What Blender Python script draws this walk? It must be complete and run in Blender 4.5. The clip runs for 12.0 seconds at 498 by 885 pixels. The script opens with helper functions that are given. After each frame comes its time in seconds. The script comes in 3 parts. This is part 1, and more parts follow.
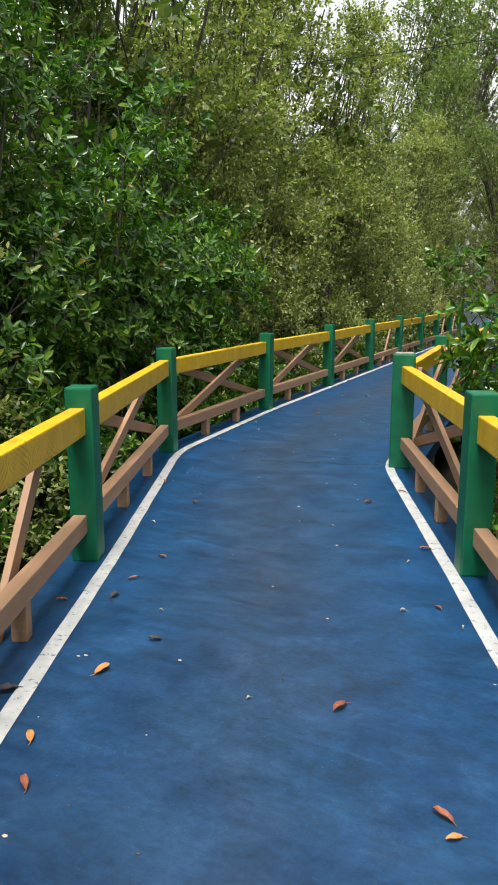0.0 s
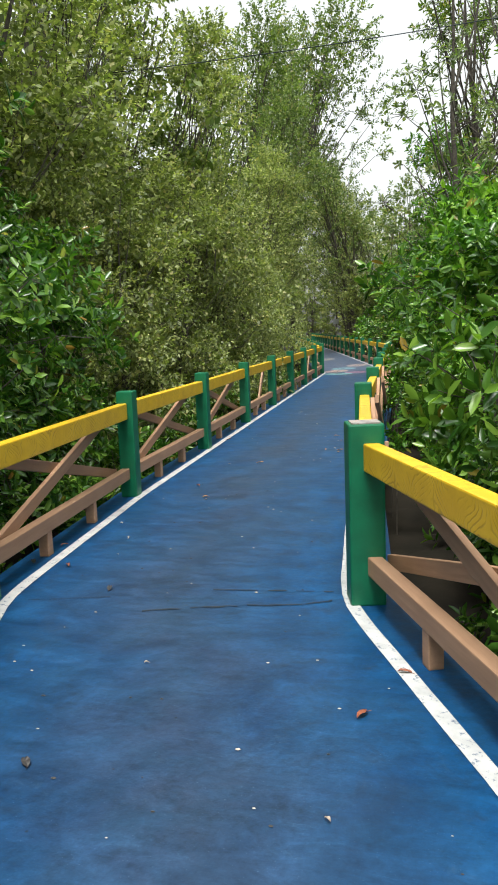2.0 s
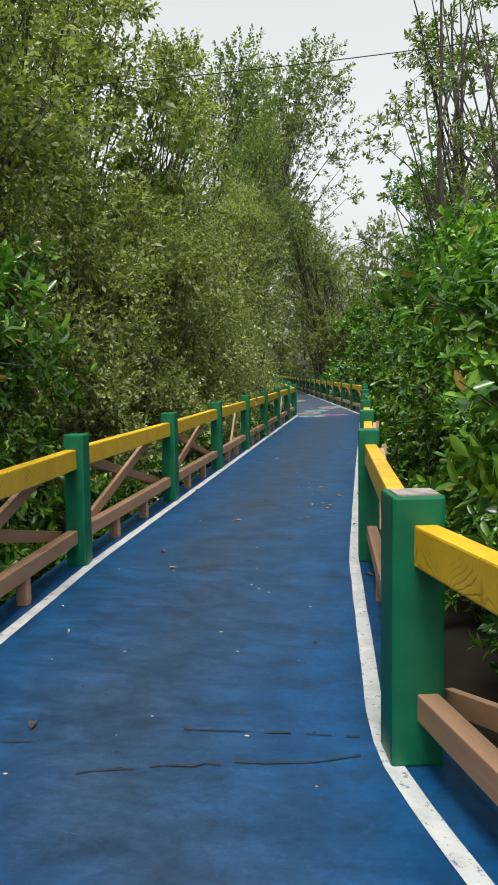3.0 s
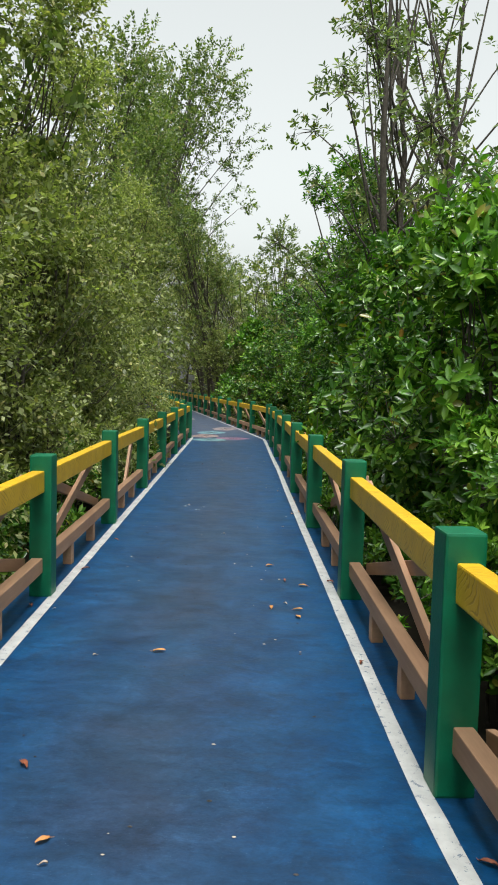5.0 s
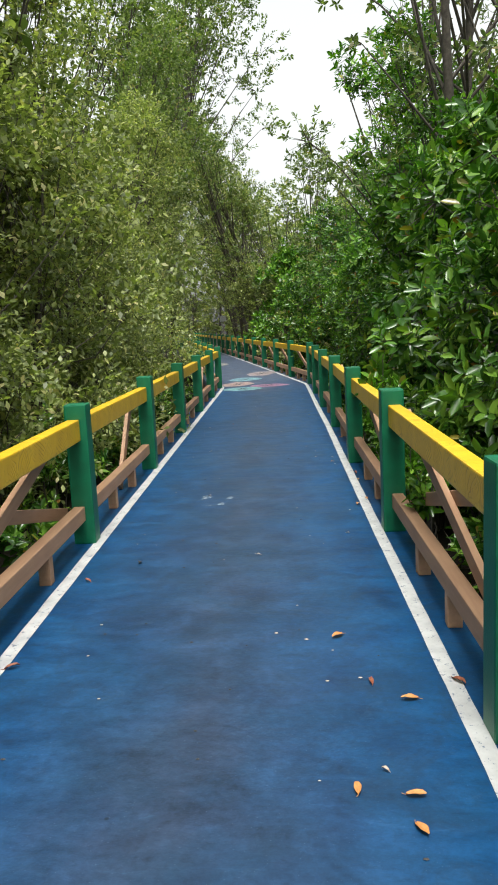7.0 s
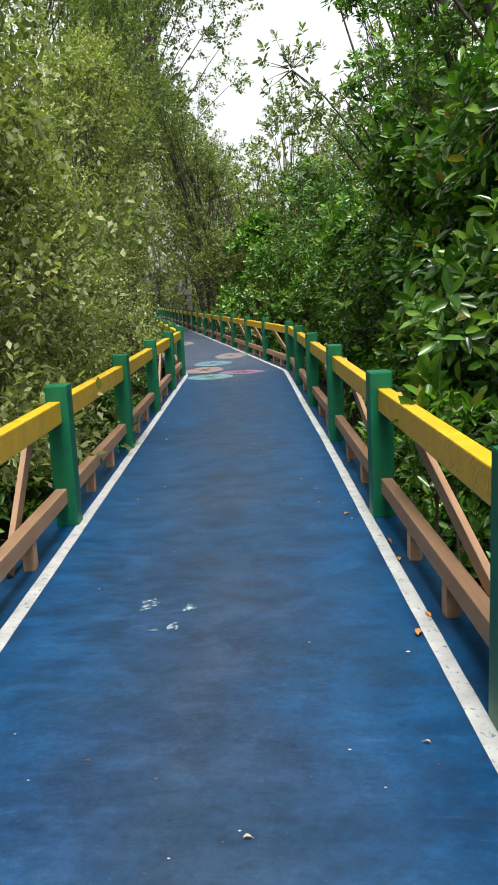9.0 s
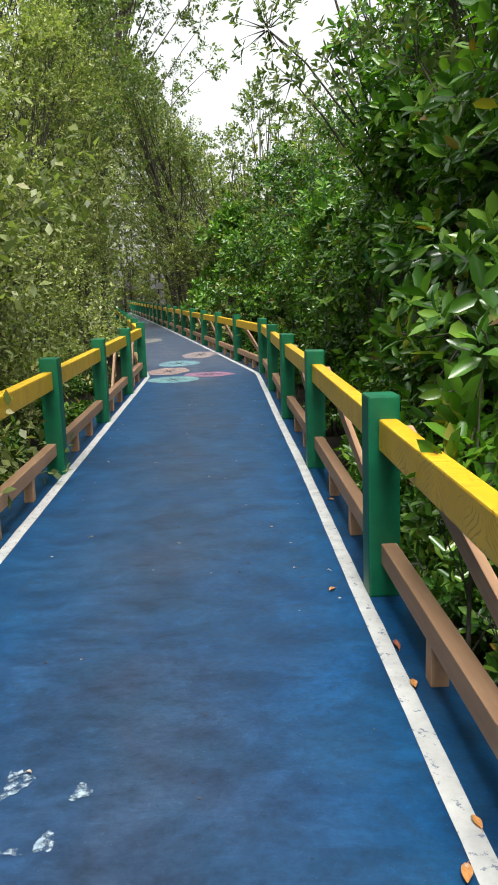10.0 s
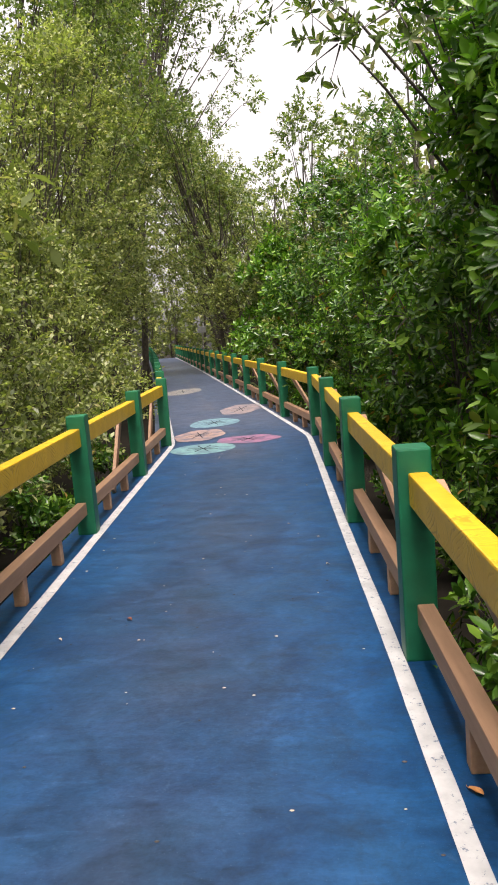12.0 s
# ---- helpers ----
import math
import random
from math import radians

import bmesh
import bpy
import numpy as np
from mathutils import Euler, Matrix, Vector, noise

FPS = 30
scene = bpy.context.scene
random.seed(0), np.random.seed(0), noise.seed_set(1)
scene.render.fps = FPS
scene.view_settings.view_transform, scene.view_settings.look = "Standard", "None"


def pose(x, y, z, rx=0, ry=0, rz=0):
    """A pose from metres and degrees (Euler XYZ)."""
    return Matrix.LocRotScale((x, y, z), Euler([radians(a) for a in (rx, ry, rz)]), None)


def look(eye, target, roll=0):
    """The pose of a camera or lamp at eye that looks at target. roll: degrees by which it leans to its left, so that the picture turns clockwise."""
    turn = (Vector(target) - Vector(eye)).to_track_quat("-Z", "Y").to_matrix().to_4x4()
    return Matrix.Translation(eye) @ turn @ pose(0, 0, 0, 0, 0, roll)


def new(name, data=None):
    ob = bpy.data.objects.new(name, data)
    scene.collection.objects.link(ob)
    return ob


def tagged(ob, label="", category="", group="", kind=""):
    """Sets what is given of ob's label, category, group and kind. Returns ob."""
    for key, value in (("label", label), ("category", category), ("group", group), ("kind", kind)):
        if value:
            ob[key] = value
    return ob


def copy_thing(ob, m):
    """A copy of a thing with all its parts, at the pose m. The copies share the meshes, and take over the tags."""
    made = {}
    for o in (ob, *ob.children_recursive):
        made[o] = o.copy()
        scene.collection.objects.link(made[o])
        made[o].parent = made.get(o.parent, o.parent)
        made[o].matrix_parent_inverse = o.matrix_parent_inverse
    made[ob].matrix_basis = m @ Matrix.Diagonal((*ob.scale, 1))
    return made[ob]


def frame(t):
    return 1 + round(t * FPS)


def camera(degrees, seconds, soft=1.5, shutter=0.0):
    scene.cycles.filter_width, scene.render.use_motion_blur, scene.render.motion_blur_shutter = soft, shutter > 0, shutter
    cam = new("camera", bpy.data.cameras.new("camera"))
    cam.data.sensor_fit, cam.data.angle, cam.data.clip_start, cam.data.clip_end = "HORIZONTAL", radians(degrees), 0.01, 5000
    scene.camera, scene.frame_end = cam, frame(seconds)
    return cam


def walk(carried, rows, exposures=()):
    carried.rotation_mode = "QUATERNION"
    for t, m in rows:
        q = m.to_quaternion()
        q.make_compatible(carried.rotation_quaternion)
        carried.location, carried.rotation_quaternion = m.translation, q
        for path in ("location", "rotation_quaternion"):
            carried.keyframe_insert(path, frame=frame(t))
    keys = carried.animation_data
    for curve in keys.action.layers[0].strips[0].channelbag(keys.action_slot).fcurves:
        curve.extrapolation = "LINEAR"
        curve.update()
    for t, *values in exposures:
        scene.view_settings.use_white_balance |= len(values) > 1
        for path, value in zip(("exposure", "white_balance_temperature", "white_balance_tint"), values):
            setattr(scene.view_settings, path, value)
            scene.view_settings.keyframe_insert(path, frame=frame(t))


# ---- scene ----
cam = camera(36.0, 12.0, 1.8)
PATH = [
    (0, (1.970, -0.202, 1.456), (1.051, 1.533, 1.072), 0.1),
    (0.5, (1.632, 0.361, 1.465), (0.796, 2.145, 1.123), 2.8),
    (1, (1.303, 0.933, 1.483), (0.496, 2.727, 1.125), -0.1),
    (1.5, (0.940, 1.501, 1.454), (0.267, 3.363, 1.176), 0.6),
    (2, (0.678, 2.107, 1.455), (0.110, 4.002, 1.167), -2.4),
    (2.5, (0.380, 2.711, 1.461), (-0.190, 4.612, 1.209), -0.3),
    (3, (0.205, 3.331, 1.400), (-0.274, 5.264, 1.213), -1.1),
    (3.2, (0.096, 3.624, 1.415), (-0.351, 5.566, 1.241), -1.5),
    (4.8, (-0.777, 5.898, 1.454), (-0.989, 7.883, 1.335), 1.2),
    (5, (-0.829, 6.144, 1.462), (-0.988, 8.132, 1.312), 1.3),
    (5.5, (-0.901, 6.836, 1.464), (-1.025, 8.825, 1.292), -2.0),
    (6, (-0.970, 7.522, 1.448), (-1.043, 9.507, 1.214), 0.0),
    (6.5, (-0.979, 8.197, 1.467), (-1.172, 10.168, 1.190), -3.4),
    (7, (-1.033, 8.900, 1.434), (-1.302, 10.858, 1.130), -3.0),
    (7.5, (-1.076, 9.689, 1.424), (-1.322, 11.644, 1.081), -3.7),
    (7.7, (-1.118, 9.958, 1.426), (-1.379, 11.907, 1.066), -4.1),
    (9.3, (-1.421, 12.083, 1.484), (-1.575, 14.041, 1.106), -2.6),
    (9.5, (-1.382, 12.396, 1.431), (-1.510, 14.354, 1.051), -2.6),
    (10, (-1.415, 13.114, 1.446), (-1.536, 15.072, 1.058), -1.8),
    (10.5, (-1.431, 13.850, 1.438), (-1.554, 15.813, 1.068), -1.4),
    (11, (-1.426, 14.548, 1.465), (-1.627, 16.505, 1.104), -3.3),
    (11.5, (-1.505, 15.252, 1.501), (-1.736, 17.217, 1.204), -2.2),
    (12, (-1.515, 15.970, 1.504), (-1.773, 17.932, 1.221), -4.5),
]
LIGHTNESS = [(0, 0.8, 6550, 6), (1.0, 0.95, 6500, 5), (1.5, 0.66, 6450, 5), (2.0, 0.92, 6450, 5), (2.5, 0.74, 6450, 5), (3, 0.58, 6450, 5), (5, 0.62, 6400, 4), (5.5, 0.6, 6400, 4), (6, 0.56, 6400, 4), (6.5, 0.76, 6450, 5), (7.5, 0.87, 6500, 5), (9.5, 0.83, 6500, 5), (10.5, 1.02, 6550, 7), (11.5, 0.74, 6600, 8), (12, 1.05, 6900, 18)]
walk(cam, [(t, look(eye, target, roll)) for t, eye, target, roll in PATH], LIGHTNESS)

# ---------------------------------------------------------------- light
world = bpy.data.worlds.new("overcast_sky")
scene.world = world
world.use_nodes = True
wn = world.node_tree.nodes
wl = world.node_tree.links
sky = wn.new("ShaderNodeTexSky")
sky.sky_type = "NISHITA"
sky.sun_disc = False
sky.sun_elevation = radians(68)
sky.sun_rotation = radians(171)
sky.dust_density = 4.0
sky.air_density = 1.5
veil = wn.new("ShaderNodeHueSaturation")
veil.inputs["Saturation"].default_value = 0.07
wl.new(sky.outputs[0], veil.inputs["Color"])
wl.new(veil.outputs[0], wn["Background"].inputs["Color"])
wn["Background"].inputs["Strength"].default_value = 0.15
sun = new("sun", bpy.data.lights.new("sun", "SUN"))
sun.data.energy = 2.0
sun.data.angle = radians(20)
sun.data.color = (1.0, 0.96, 0.9)
sun.matrix_world = look((1.5, -10.0, 30), (0, 0, 0))


# ---------------------------------------------------------------- materials
def material(name):
    m = bpy.data.materials.new(name)
    m.use_nodes = True
    return m, m.node_tree.nodes, m.node_tree.links, m.node_tree.nodes["Principled BSDF"]


def ramp(nodes, links, source, stops):
    r = nodes.new("ShaderNodeValToRGB")
    e = r.color_ramp.elements
    while len(e) < len(stops):
        e.new(0.5)
    for el, (pos, col) in zip(e, stops):
        el.position, el.color = pos, (*col, 1)
    links.new(source, r.inputs[0])
    return r.outputs[0]


def noise_tex(nodes, links, scale, detail=4, rough=0.55, vector=None, distortion=0.0):
    n = nodes.new("ShaderNodeTexNoise")
    n.inputs["Scale"].default_value = scale
    n.inputs["Detail"].default_value = detail
    n.inputs["Roughness"].default_value = rough
    n.inputs["Distortion"].default_value = distortion
    if vector is not None:
        links.new(vector, n.inputs["Vector"])
    return n.outputs["Fac"]


def mix_col(nodes, links, fac, a, b, mode="MIX"):
    m = nodes.new("ShaderNodeMix")
    m.data_type = "RGBA"
    m.blend_type = mode
    for value, socket in ((fac, m.inputs[0]), (a, m.inputs[6]), (b, m.inputs[7])):
        if isinstance(value, bpy.types.NodeSocket):
            links.new(value, socket)
        elif isinstance(value, (int, float)):
            socket.default_value = value
        else:
            socket.default_value = (*value, 1)
    return m.outputs[2]


def maths(nodes, links, op, a, b=0.0, clamp=False):
    m = nodes.new("ShaderNodeMath")
    m.operation = op
    m.use_clamp = clamp
    for i, v in enumerate((a, b)):
        if isinstance(v, bpy.types.NodeSocket):
            links.new(v, m.inputs[i])
        else:
            m.inputs[i].default_value = v
    return m.outputs[0]


def bump(nodes, links, bsdf, height, strength=0.3, distance=0.01):
    b = nodes.new("ShaderNodeBump")
    b.inputs["Strength"].default_value = strength
    b.inputs["Distance"].default_value = distance
    links.new(height, b.inputs["Height"])
    links.new(b.outputs[0], bsdf.inputs["Normal"])


def coords(nodes, kind="Object"):
    return nodes.new("ShaderNodeTexCoord").outputs[kind]


def make_deck_paint():
    m, n, l, b = material("deck_paint")
    geo = n.new("ShaderNodeNewGeometry").outputs["Position"]
    uv = n.new("ShaderNodeUVMap").outputs[0]
    sep = n.new("ShaderNodeSeparateXYZ")
    l.new(uv, sep.inputs[0])
    big = noise_tex(n, l, 0.9, 5, 0.6, geo)
    mid = noise_tex(n, l, 3.5, 6, 0.65, geo, 0.4)
    fine = noise_tex(n, l, 45, 4, 0.6, geo)
    blue = ramp(n, l, mid, [(0.3, DECK_A), (0.52, DECK_B), (0.72, DECK_C)])
    # the trodden middle is worn to a dull grey
    off = maths(n, l, "ABSOLUTE", maths(n, l, "SUBTRACT", sep.outputs[0], 0.48))
    band = maths(n, l, "SUBTRACT", 1.0, maths(n, l, "MULTIPLY", off, 2.7), True)
    greying = maths(n, l, "MULTIPLY", band, maths(n, l, "ADD", maths(n, l, "MULTIPLY", big, 2.0), -0.12), True)
    # beyond y 24 the colour turns grey-brown across the whole width
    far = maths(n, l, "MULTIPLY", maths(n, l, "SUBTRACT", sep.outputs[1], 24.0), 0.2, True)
    greying = maths(n, l, "MAXIMUM", greying, maths(n, l, "MULTIPLY", far, 0.75))
    # below y 4.2 a mottled grey spreads over the whole width
    near = maths(n, l, "MULTIPLY", maths(n, l, "MULTIPLY", maths(n, l, "SUBTRACT", 4.2, sep.outputs[1]), 0.3, True), maths(n, l, "ADD", maths(n, l, "MULTIPLY", mid, 1.1), -0.04), True)
    greying = maths(n, l, "MAXIMUM", greying, near)
    greying = maths(n, l, "MULTIPLY", greying, 0.8)
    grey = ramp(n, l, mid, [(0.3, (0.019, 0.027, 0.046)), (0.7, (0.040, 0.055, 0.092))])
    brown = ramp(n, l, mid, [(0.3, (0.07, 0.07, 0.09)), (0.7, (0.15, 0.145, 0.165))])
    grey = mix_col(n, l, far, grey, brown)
    col = mix_col(n, l, greying, blue, grey)
    scuff = ramp(n, l, noise_tex(n, l, 7.0, 8, 0.75, geo, 1.2), [(0.60, (0, 0, 0)), (0.76, (1, 1, 1))])
    col = mix_col(n, l, maths(n, l, "MULTIPLY", scuff, 0.35), col, (0.06, 0.12, 0.20))
    vor = n.new("ShaderNodeTexVoronoi")
    vor.inputs["Scale"].default_value = 3.2
    l.new(geo, vor.inputs["Vector"])
    spot = ramp(n, l, vor.outputs["Distance"], [(0.018, (1, 1, 1)), (0.03, (0, 0, 0))])
    col = mix_col(n, l, maths(n, l, "MULTIPLY", spot, 0.8), col, (0.012, 0.018, 0.03))
    patchy = ramp(n, l, noise_tex(n, l, 1.7, 7, 0.7, geo, 0.8), [(0.42, (0, 0, 0)), (0.70, (1, 1, 1))])
    col = mix_col(n, l, maths(n, l, "MULTIPLY", patchy, 0.38), col, (0.014, 0.064, 0.135))
    dirt = ramp(n, l, noise_tex(n, l, 2.6, 8, 0.72, geo, 1.5), [(0.50, (0, 0, 0)), (0.68, (1, 1, 1))])
    col = mix_col(n, l, maths(n, l, "MULTIPLY", dirt, 0.5), col, (0.012, 0.026, 0.05))
    speck = ramp(n, l, noise_tex(n, l, 160, 2, 0.5, geo), [(0.70, (0, 0, 0)), (0.76, (1, 1, 1))])
    col = mix_col(n, l, maths(n, l, "MULTIPLY", speck, 0.4), col, (0.16, 0.22, 0.30))
    # fine mottling and cross-wise scrub marks of many repaintings
    mp = n.new("ShaderNodeMapping")
    mp.inputs["Rotation"].default_value = (0, 0, 0.1)
    mp.inputs["Scale"].default_value = (0.45, 1.5, 1.0)
    l.new(geo, mp.inputs["Vector"])
    marks = noise_tex(n, l, 9.0, 10, 0.78, mp.outputs[0], 0.6)
    mott = noise_tex(n, l, 26.0, 8, 0.72, geo, 0.3)
    tone = n.new("ShaderNodeHueSaturation")
    l.new(col, tone.inputs["Color"])
    l.new(maths(n, l, "ADD", maths(n, l, "MULTIPLY", maths(n, l, "ADD", marks, maths(n, l, "MULTIPLY", mott, 0.7)), 1.5), -0.27), tone.inputs["Value"])
    col = tone.outputs[0]
    pale = ramp(n, l, marks, [(0.60, (0, 0, 0)), (0.78, (1, 1, 1))])
    col = mix_col(n, l, maths(n, l, "MULTIPLY", pale, 0.45), col, (0.05, 0.125, 0.22))
    l.new(col, b.inputs["Base Color"])
    l.new(maths(n, l, "ADD", maths(n, l, "MULTIPLY", marks, 0.5), 0.24), b.inputs["Roughness"])
    b.inputs["Specular IOR Level"].default_value = 0.22
    bump(n, l, b, maths(n, l, "ADD", fine, mid), 0.25, 0.004)
    return m


def make_paint(name, a, c, rough=0.5, scale=9.0, chips=None, chip_at=0.70):
    m, n, l, b = material(name)
    v = coords(n)
    mid = noise_tex(n, l, scale, 5, 0.6, v)
    fine = noise_tex(n, l, 70, 3, 0.6, v)
    col = ramp(n, l, mid, [(0.3, a), (0.7, c)])
    if chips:
        k = ramp(n, l, noise_tex(n, l, 26, 7, 0.75, v), [(chip_at, (0, 0, 0)), (chip_at + 0.03, (1, 1, 1))])
        col = mix_col(n, l, k, col, chips)
    l.new(col, b.inputs["Base Color"])
    b.inputs["Roughness"].default_value = rough
    bump(n, l, b, maths(n, l, "ADD", mid, fine), 0.25, 0.004)
    return m


def make_yellow():
    m, n, l, b = material("yellow_rail_paint")
    v = coords(n)
    mid = noise_tex(n, l, 6, 5, 0.6, v)
    sep = n.new("ShaderNodeSeparateXYZ")
    l.new(v, sep.inputs[0])
    # fans of brown comb strokes that imitate wood grain
    wob = noise_tex(n, l, 5.0, 3, 0.6, v)
    swing = maths(n, l, "SINE", maths(n, l, "ADD", maths(n, l, "MULTIPLY", sep.outputs[0], 14.0), maths(n, l, "MULTIPLY", wob, 5.0)))
    slant = maths(n, l, "MULTIPLY", maths(n, l, "MULTIPLY", sep.outputs[2], 260.0), swing)
    arcs = maths(n, l, "SINE", maths(n, l, "ADD", maths(n, l, "ADD", maths(n, l, "MULTIPLY", sep.outputs[0], 170.0), slant), maths(n, l, "MULTIPLY", wob, 14.0)))
    streak = ramp(n, l, arcs, [(0.3, (0, 0, 0)), (0.95, (1, 1, 1))])
    col = ramp(n, l, mid, [(0.3, YELLOW_A), (0.7, YELLOW_B)])
    gate = ramp(n, l, noise_tex(n, l, 7.0, 4, 0.6, v), [(0.42, (0, 0, 0)), (0.60, (1, 1, 1))])
    col = mix_col(n, l, maths(n, l, "MULTIPLY", maths(n, l, "MULTIPLY", streak, gate), 0.6), col, (0.36, 0.17, 0.008))
    l.new(col, b.inputs["Base Color"])
    b.inputs["Roughness"].default_value = 0.42
    bump(n, l, b, maths(n, l, "SUBTRACT", mid, maths(n, l, "MULTIPLY", streak, gate)), 0.3, 0.004)
    return m


def make_wood():
    m, n, l, b = material("tan_painted_wood")
    v = coords(n)
    mp = n.new("ShaderNodeMapping")
    mp.inputs["Scale"].default_value = (1.5, 18, 18)
    l.new(v, mp.inputs["Vector"])
    grain = noise_tex(n, l, 2.2, 6, 0.6, mp.outputs[0])
    blot = noise_tex(n, l, 4, 4, 0.6, v)
    col = mix_col(n, l, blot, ramp(n, l, grain, [(0.3, WOOD_A), (0.7, WOOD_B)]), (0.33, 0.19, 0.115), "MIX")
    rnd = n.new("ShaderNodeObjectInfo").outputs["Random"]
    hs = n.new("ShaderNodeHueSaturation")
    l.new(col, hs.inputs["Color"])
    l.new(maths(n, l, "ADD", maths(n, l, "MULTIPLY", rnd, 0.3), 0.85), hs.inputs["Value"])
    l.new(hs.outputs[0], b.inputs["Base Color"])
    b.inputs["Roughness"].default_value = 0.62
    bump(n, l, b, grain, 0.3, 0.004)
    return m


def make_leaf(name, dark, mid, light, odd, gloss=0.38, odd_share=0.03, thin=0.3):
    m, n, l, b = material(name)
    g = n.new("ShaderNodeNewGeometry")
    rnd = g.outputs["Random Per Island"]
    col = ramp(n, l, rnd, [(0.0, dark), (0.55, mid), (0.97 - odd_share, light), (1.0 - odd_share, odd)])
    patch = noise_tex(n, l, 0.7, 3, 0.6, g.outputs["Position"])
    hs = n.new("ShaderNodeHueSaturation")
    l.new(col, hs.inputs["Color"])
    l.new(maths(n, l, "ADD", maths(n, l, "MULTIPLY", patch, 0.9), 0.55), hs.inputs["Value"])
    l.new(maths(n, l, "ADD", maths(n, l, "MULTIPLY", patch, -0.04), 0.52), hs.inputs["Hue"])
    l.new(hs.outputs[0], b.inputs["Base Color"])
    b.inputs["Roughness"].default_value = gloss
    t = n.new("ShaderNodeBsdfTranslucent")
    warm = mix_col(n, l, 1.0, hs.outputs[0], (1.25, 1.5, 0.55), "MULTIPLY")
    l.new(warm, t.inputs["Color"])
    mx = n.new("ShaderNodeMixShader")
    mx.inputs[0].default_value = thin
    l.new(b.outputs[0], mx.inputs[1])
    l.new(t.outputs[0], mx.inputs[2])
    l.new(mx.outputs[0], n["Material Output"].inputs["Surface"])
    return m


DECK_A, DECK_B, DECK_C = (0.002, 0.027, 0.084), (0.003, 0.047, 0.138), (0.006, 0.070, 0.195)
YELLOW_A, YELLOW_B = (0.62, 0.36, 0.012), (0.78, 0.50, 0.025)
WOOD_A, WOOD_B = (0.36, 0.20, 0.12), (0.52, 0.31, 0.19)
deck_paint = make_deck_paint()
green_paint = make_paint("green_post_paint", (0.002, 0.10, 0.045), (0.004, 0.155, 0.070), 0.45, 5.0, (0.3, 0.42, 0.36), 0.73)
yellow_paint = make_yellow()
white_paint = make_paint("white_line_paint", (0.38, 0.38, 0.39), (0.56, 0.56, 0.56), 0.6, 8.0, (0.14, 0.17, 0.23), 0.58)
tan_wood = make_wood()
bare_concrete = make_paint("bare_concrete", (0.16, 0.13, 0.12), (0.42, 0.39, 0.37), 0.8, 22.0, (0.25, 0.08, 0.06), 0.58)
crack_dark = make_paint("crack_shadow_grime", (0.010, 0.014, 0.022), (0.02, 0.028, 0.04), 0.8)
mud = make_paint("dark_mud", (0.009, 0.008, 0.006), (0.022, 0.018, 0.013), 0.95, 2.0, (0.045, 0.034, 0.024), 0.66)
mud.node_tree.nodes["Principled BSDF"].inputs["Specular IOR Level"].default_value = 0.1
bark = make_paint("grey_brown_bark", (0.035, 0.028, 0.021), (0.10, 0.085, 0.068), 0.85, 14.0, (0.17, 0.155, 0.13), 0.66)
broad_leaf = make_leaf("broad_mangrove_leaf", (0.022, 0.070, 0.010), (0.056, 0.142, 0.018), (0.19, 0.33, 0.045), (0.22, 0.13, 0.02), 0.23, 0.004, 0.26)
bright_leaf = make_leaf("young_mangrove_leaf", (0.034, 0.104, 0.011), (0.084, 0.210, 0.020), (0.23, 0.40, 0.05), (0.26, 0.25, 0.05), 0.25, 0.015, 0.28)
fine_leaf = make_leaf("fine_olive_leaf", (0.084, 0.110, 0.036), (0.200, 0.235, 0.078), (0.40, 0.43, 0.165), (0.44, 0.40, 0.18), 0.45, 0.05, 0.36)
grey_leaf = make_leaf("tall_tree_leaf", (0.060, 0.095, 0.028), (0.125, 0.175, 0.050), (0.22, 0.275, 0.085), (0.3, 0.27, 0.11), 0.42, 0.04, 0.36)
dead_leaf_a = make_paint("orange_dead_leaf", (0.42, 0.17, 0.05), (0.6, 0.3, 0.1), 0.6, 30.0)
dead_leaf_b = make_paint("red_brown_dead_leaf", (0.2, 0.055, 0.03), (0.34, 0.12, 0.06), 0.6, 30.0)
dead_leaf_c = make_paint("pale_dry_leaf", (0.36, 0.27, 0.2), (0.56, 0.47, 0.4), 0.65, 30.0)
dead_leaf_d = make_paint("dark_rotten_leaf", (0.02, 0.02, 0.022), (0.06, 0.05, 0.05), 0.6, 30.0)


# ---------------------------------------------------------------- mesh helpers
def mesh_from(name, verts, faces, mat):
    me = bpy.data.meshes.new(name)
    me.from_pydata([tuple(v) for v in verts], [], faces)
    me.materials.append(mat)
    return me


def part(name, me, parent, label=""):
    ob = new(name, me)
    ob.parent = parent
    if label:
        tagged(ob, label=label)
    return ob


def bevelled_box(name, sx, sy, sz, mat, bevel=0.008, origin_low=True):
    """A box with softened edges, sx by sy by sz, standing on its origin."""
    bm = bmesh.new()
    bmesh.ops.create_cube(bm, size=1.0)
    for v in bm.verts:
        v.co = Vector((v.co.x * sx, v.co.y * sy, (v.co.z + (0.5 if origin_low else 0.0)) * sz))
    bmesh.ops.bevel(bm, geom=list(bm.edges), offset=bevel, segments=2, affect="EDGES", profile=0.6)
    me = bpy.data.meshes.new(name)
    bm.to_mesh(me)
    bm.free()
    me.materials.append(mat)
    return me


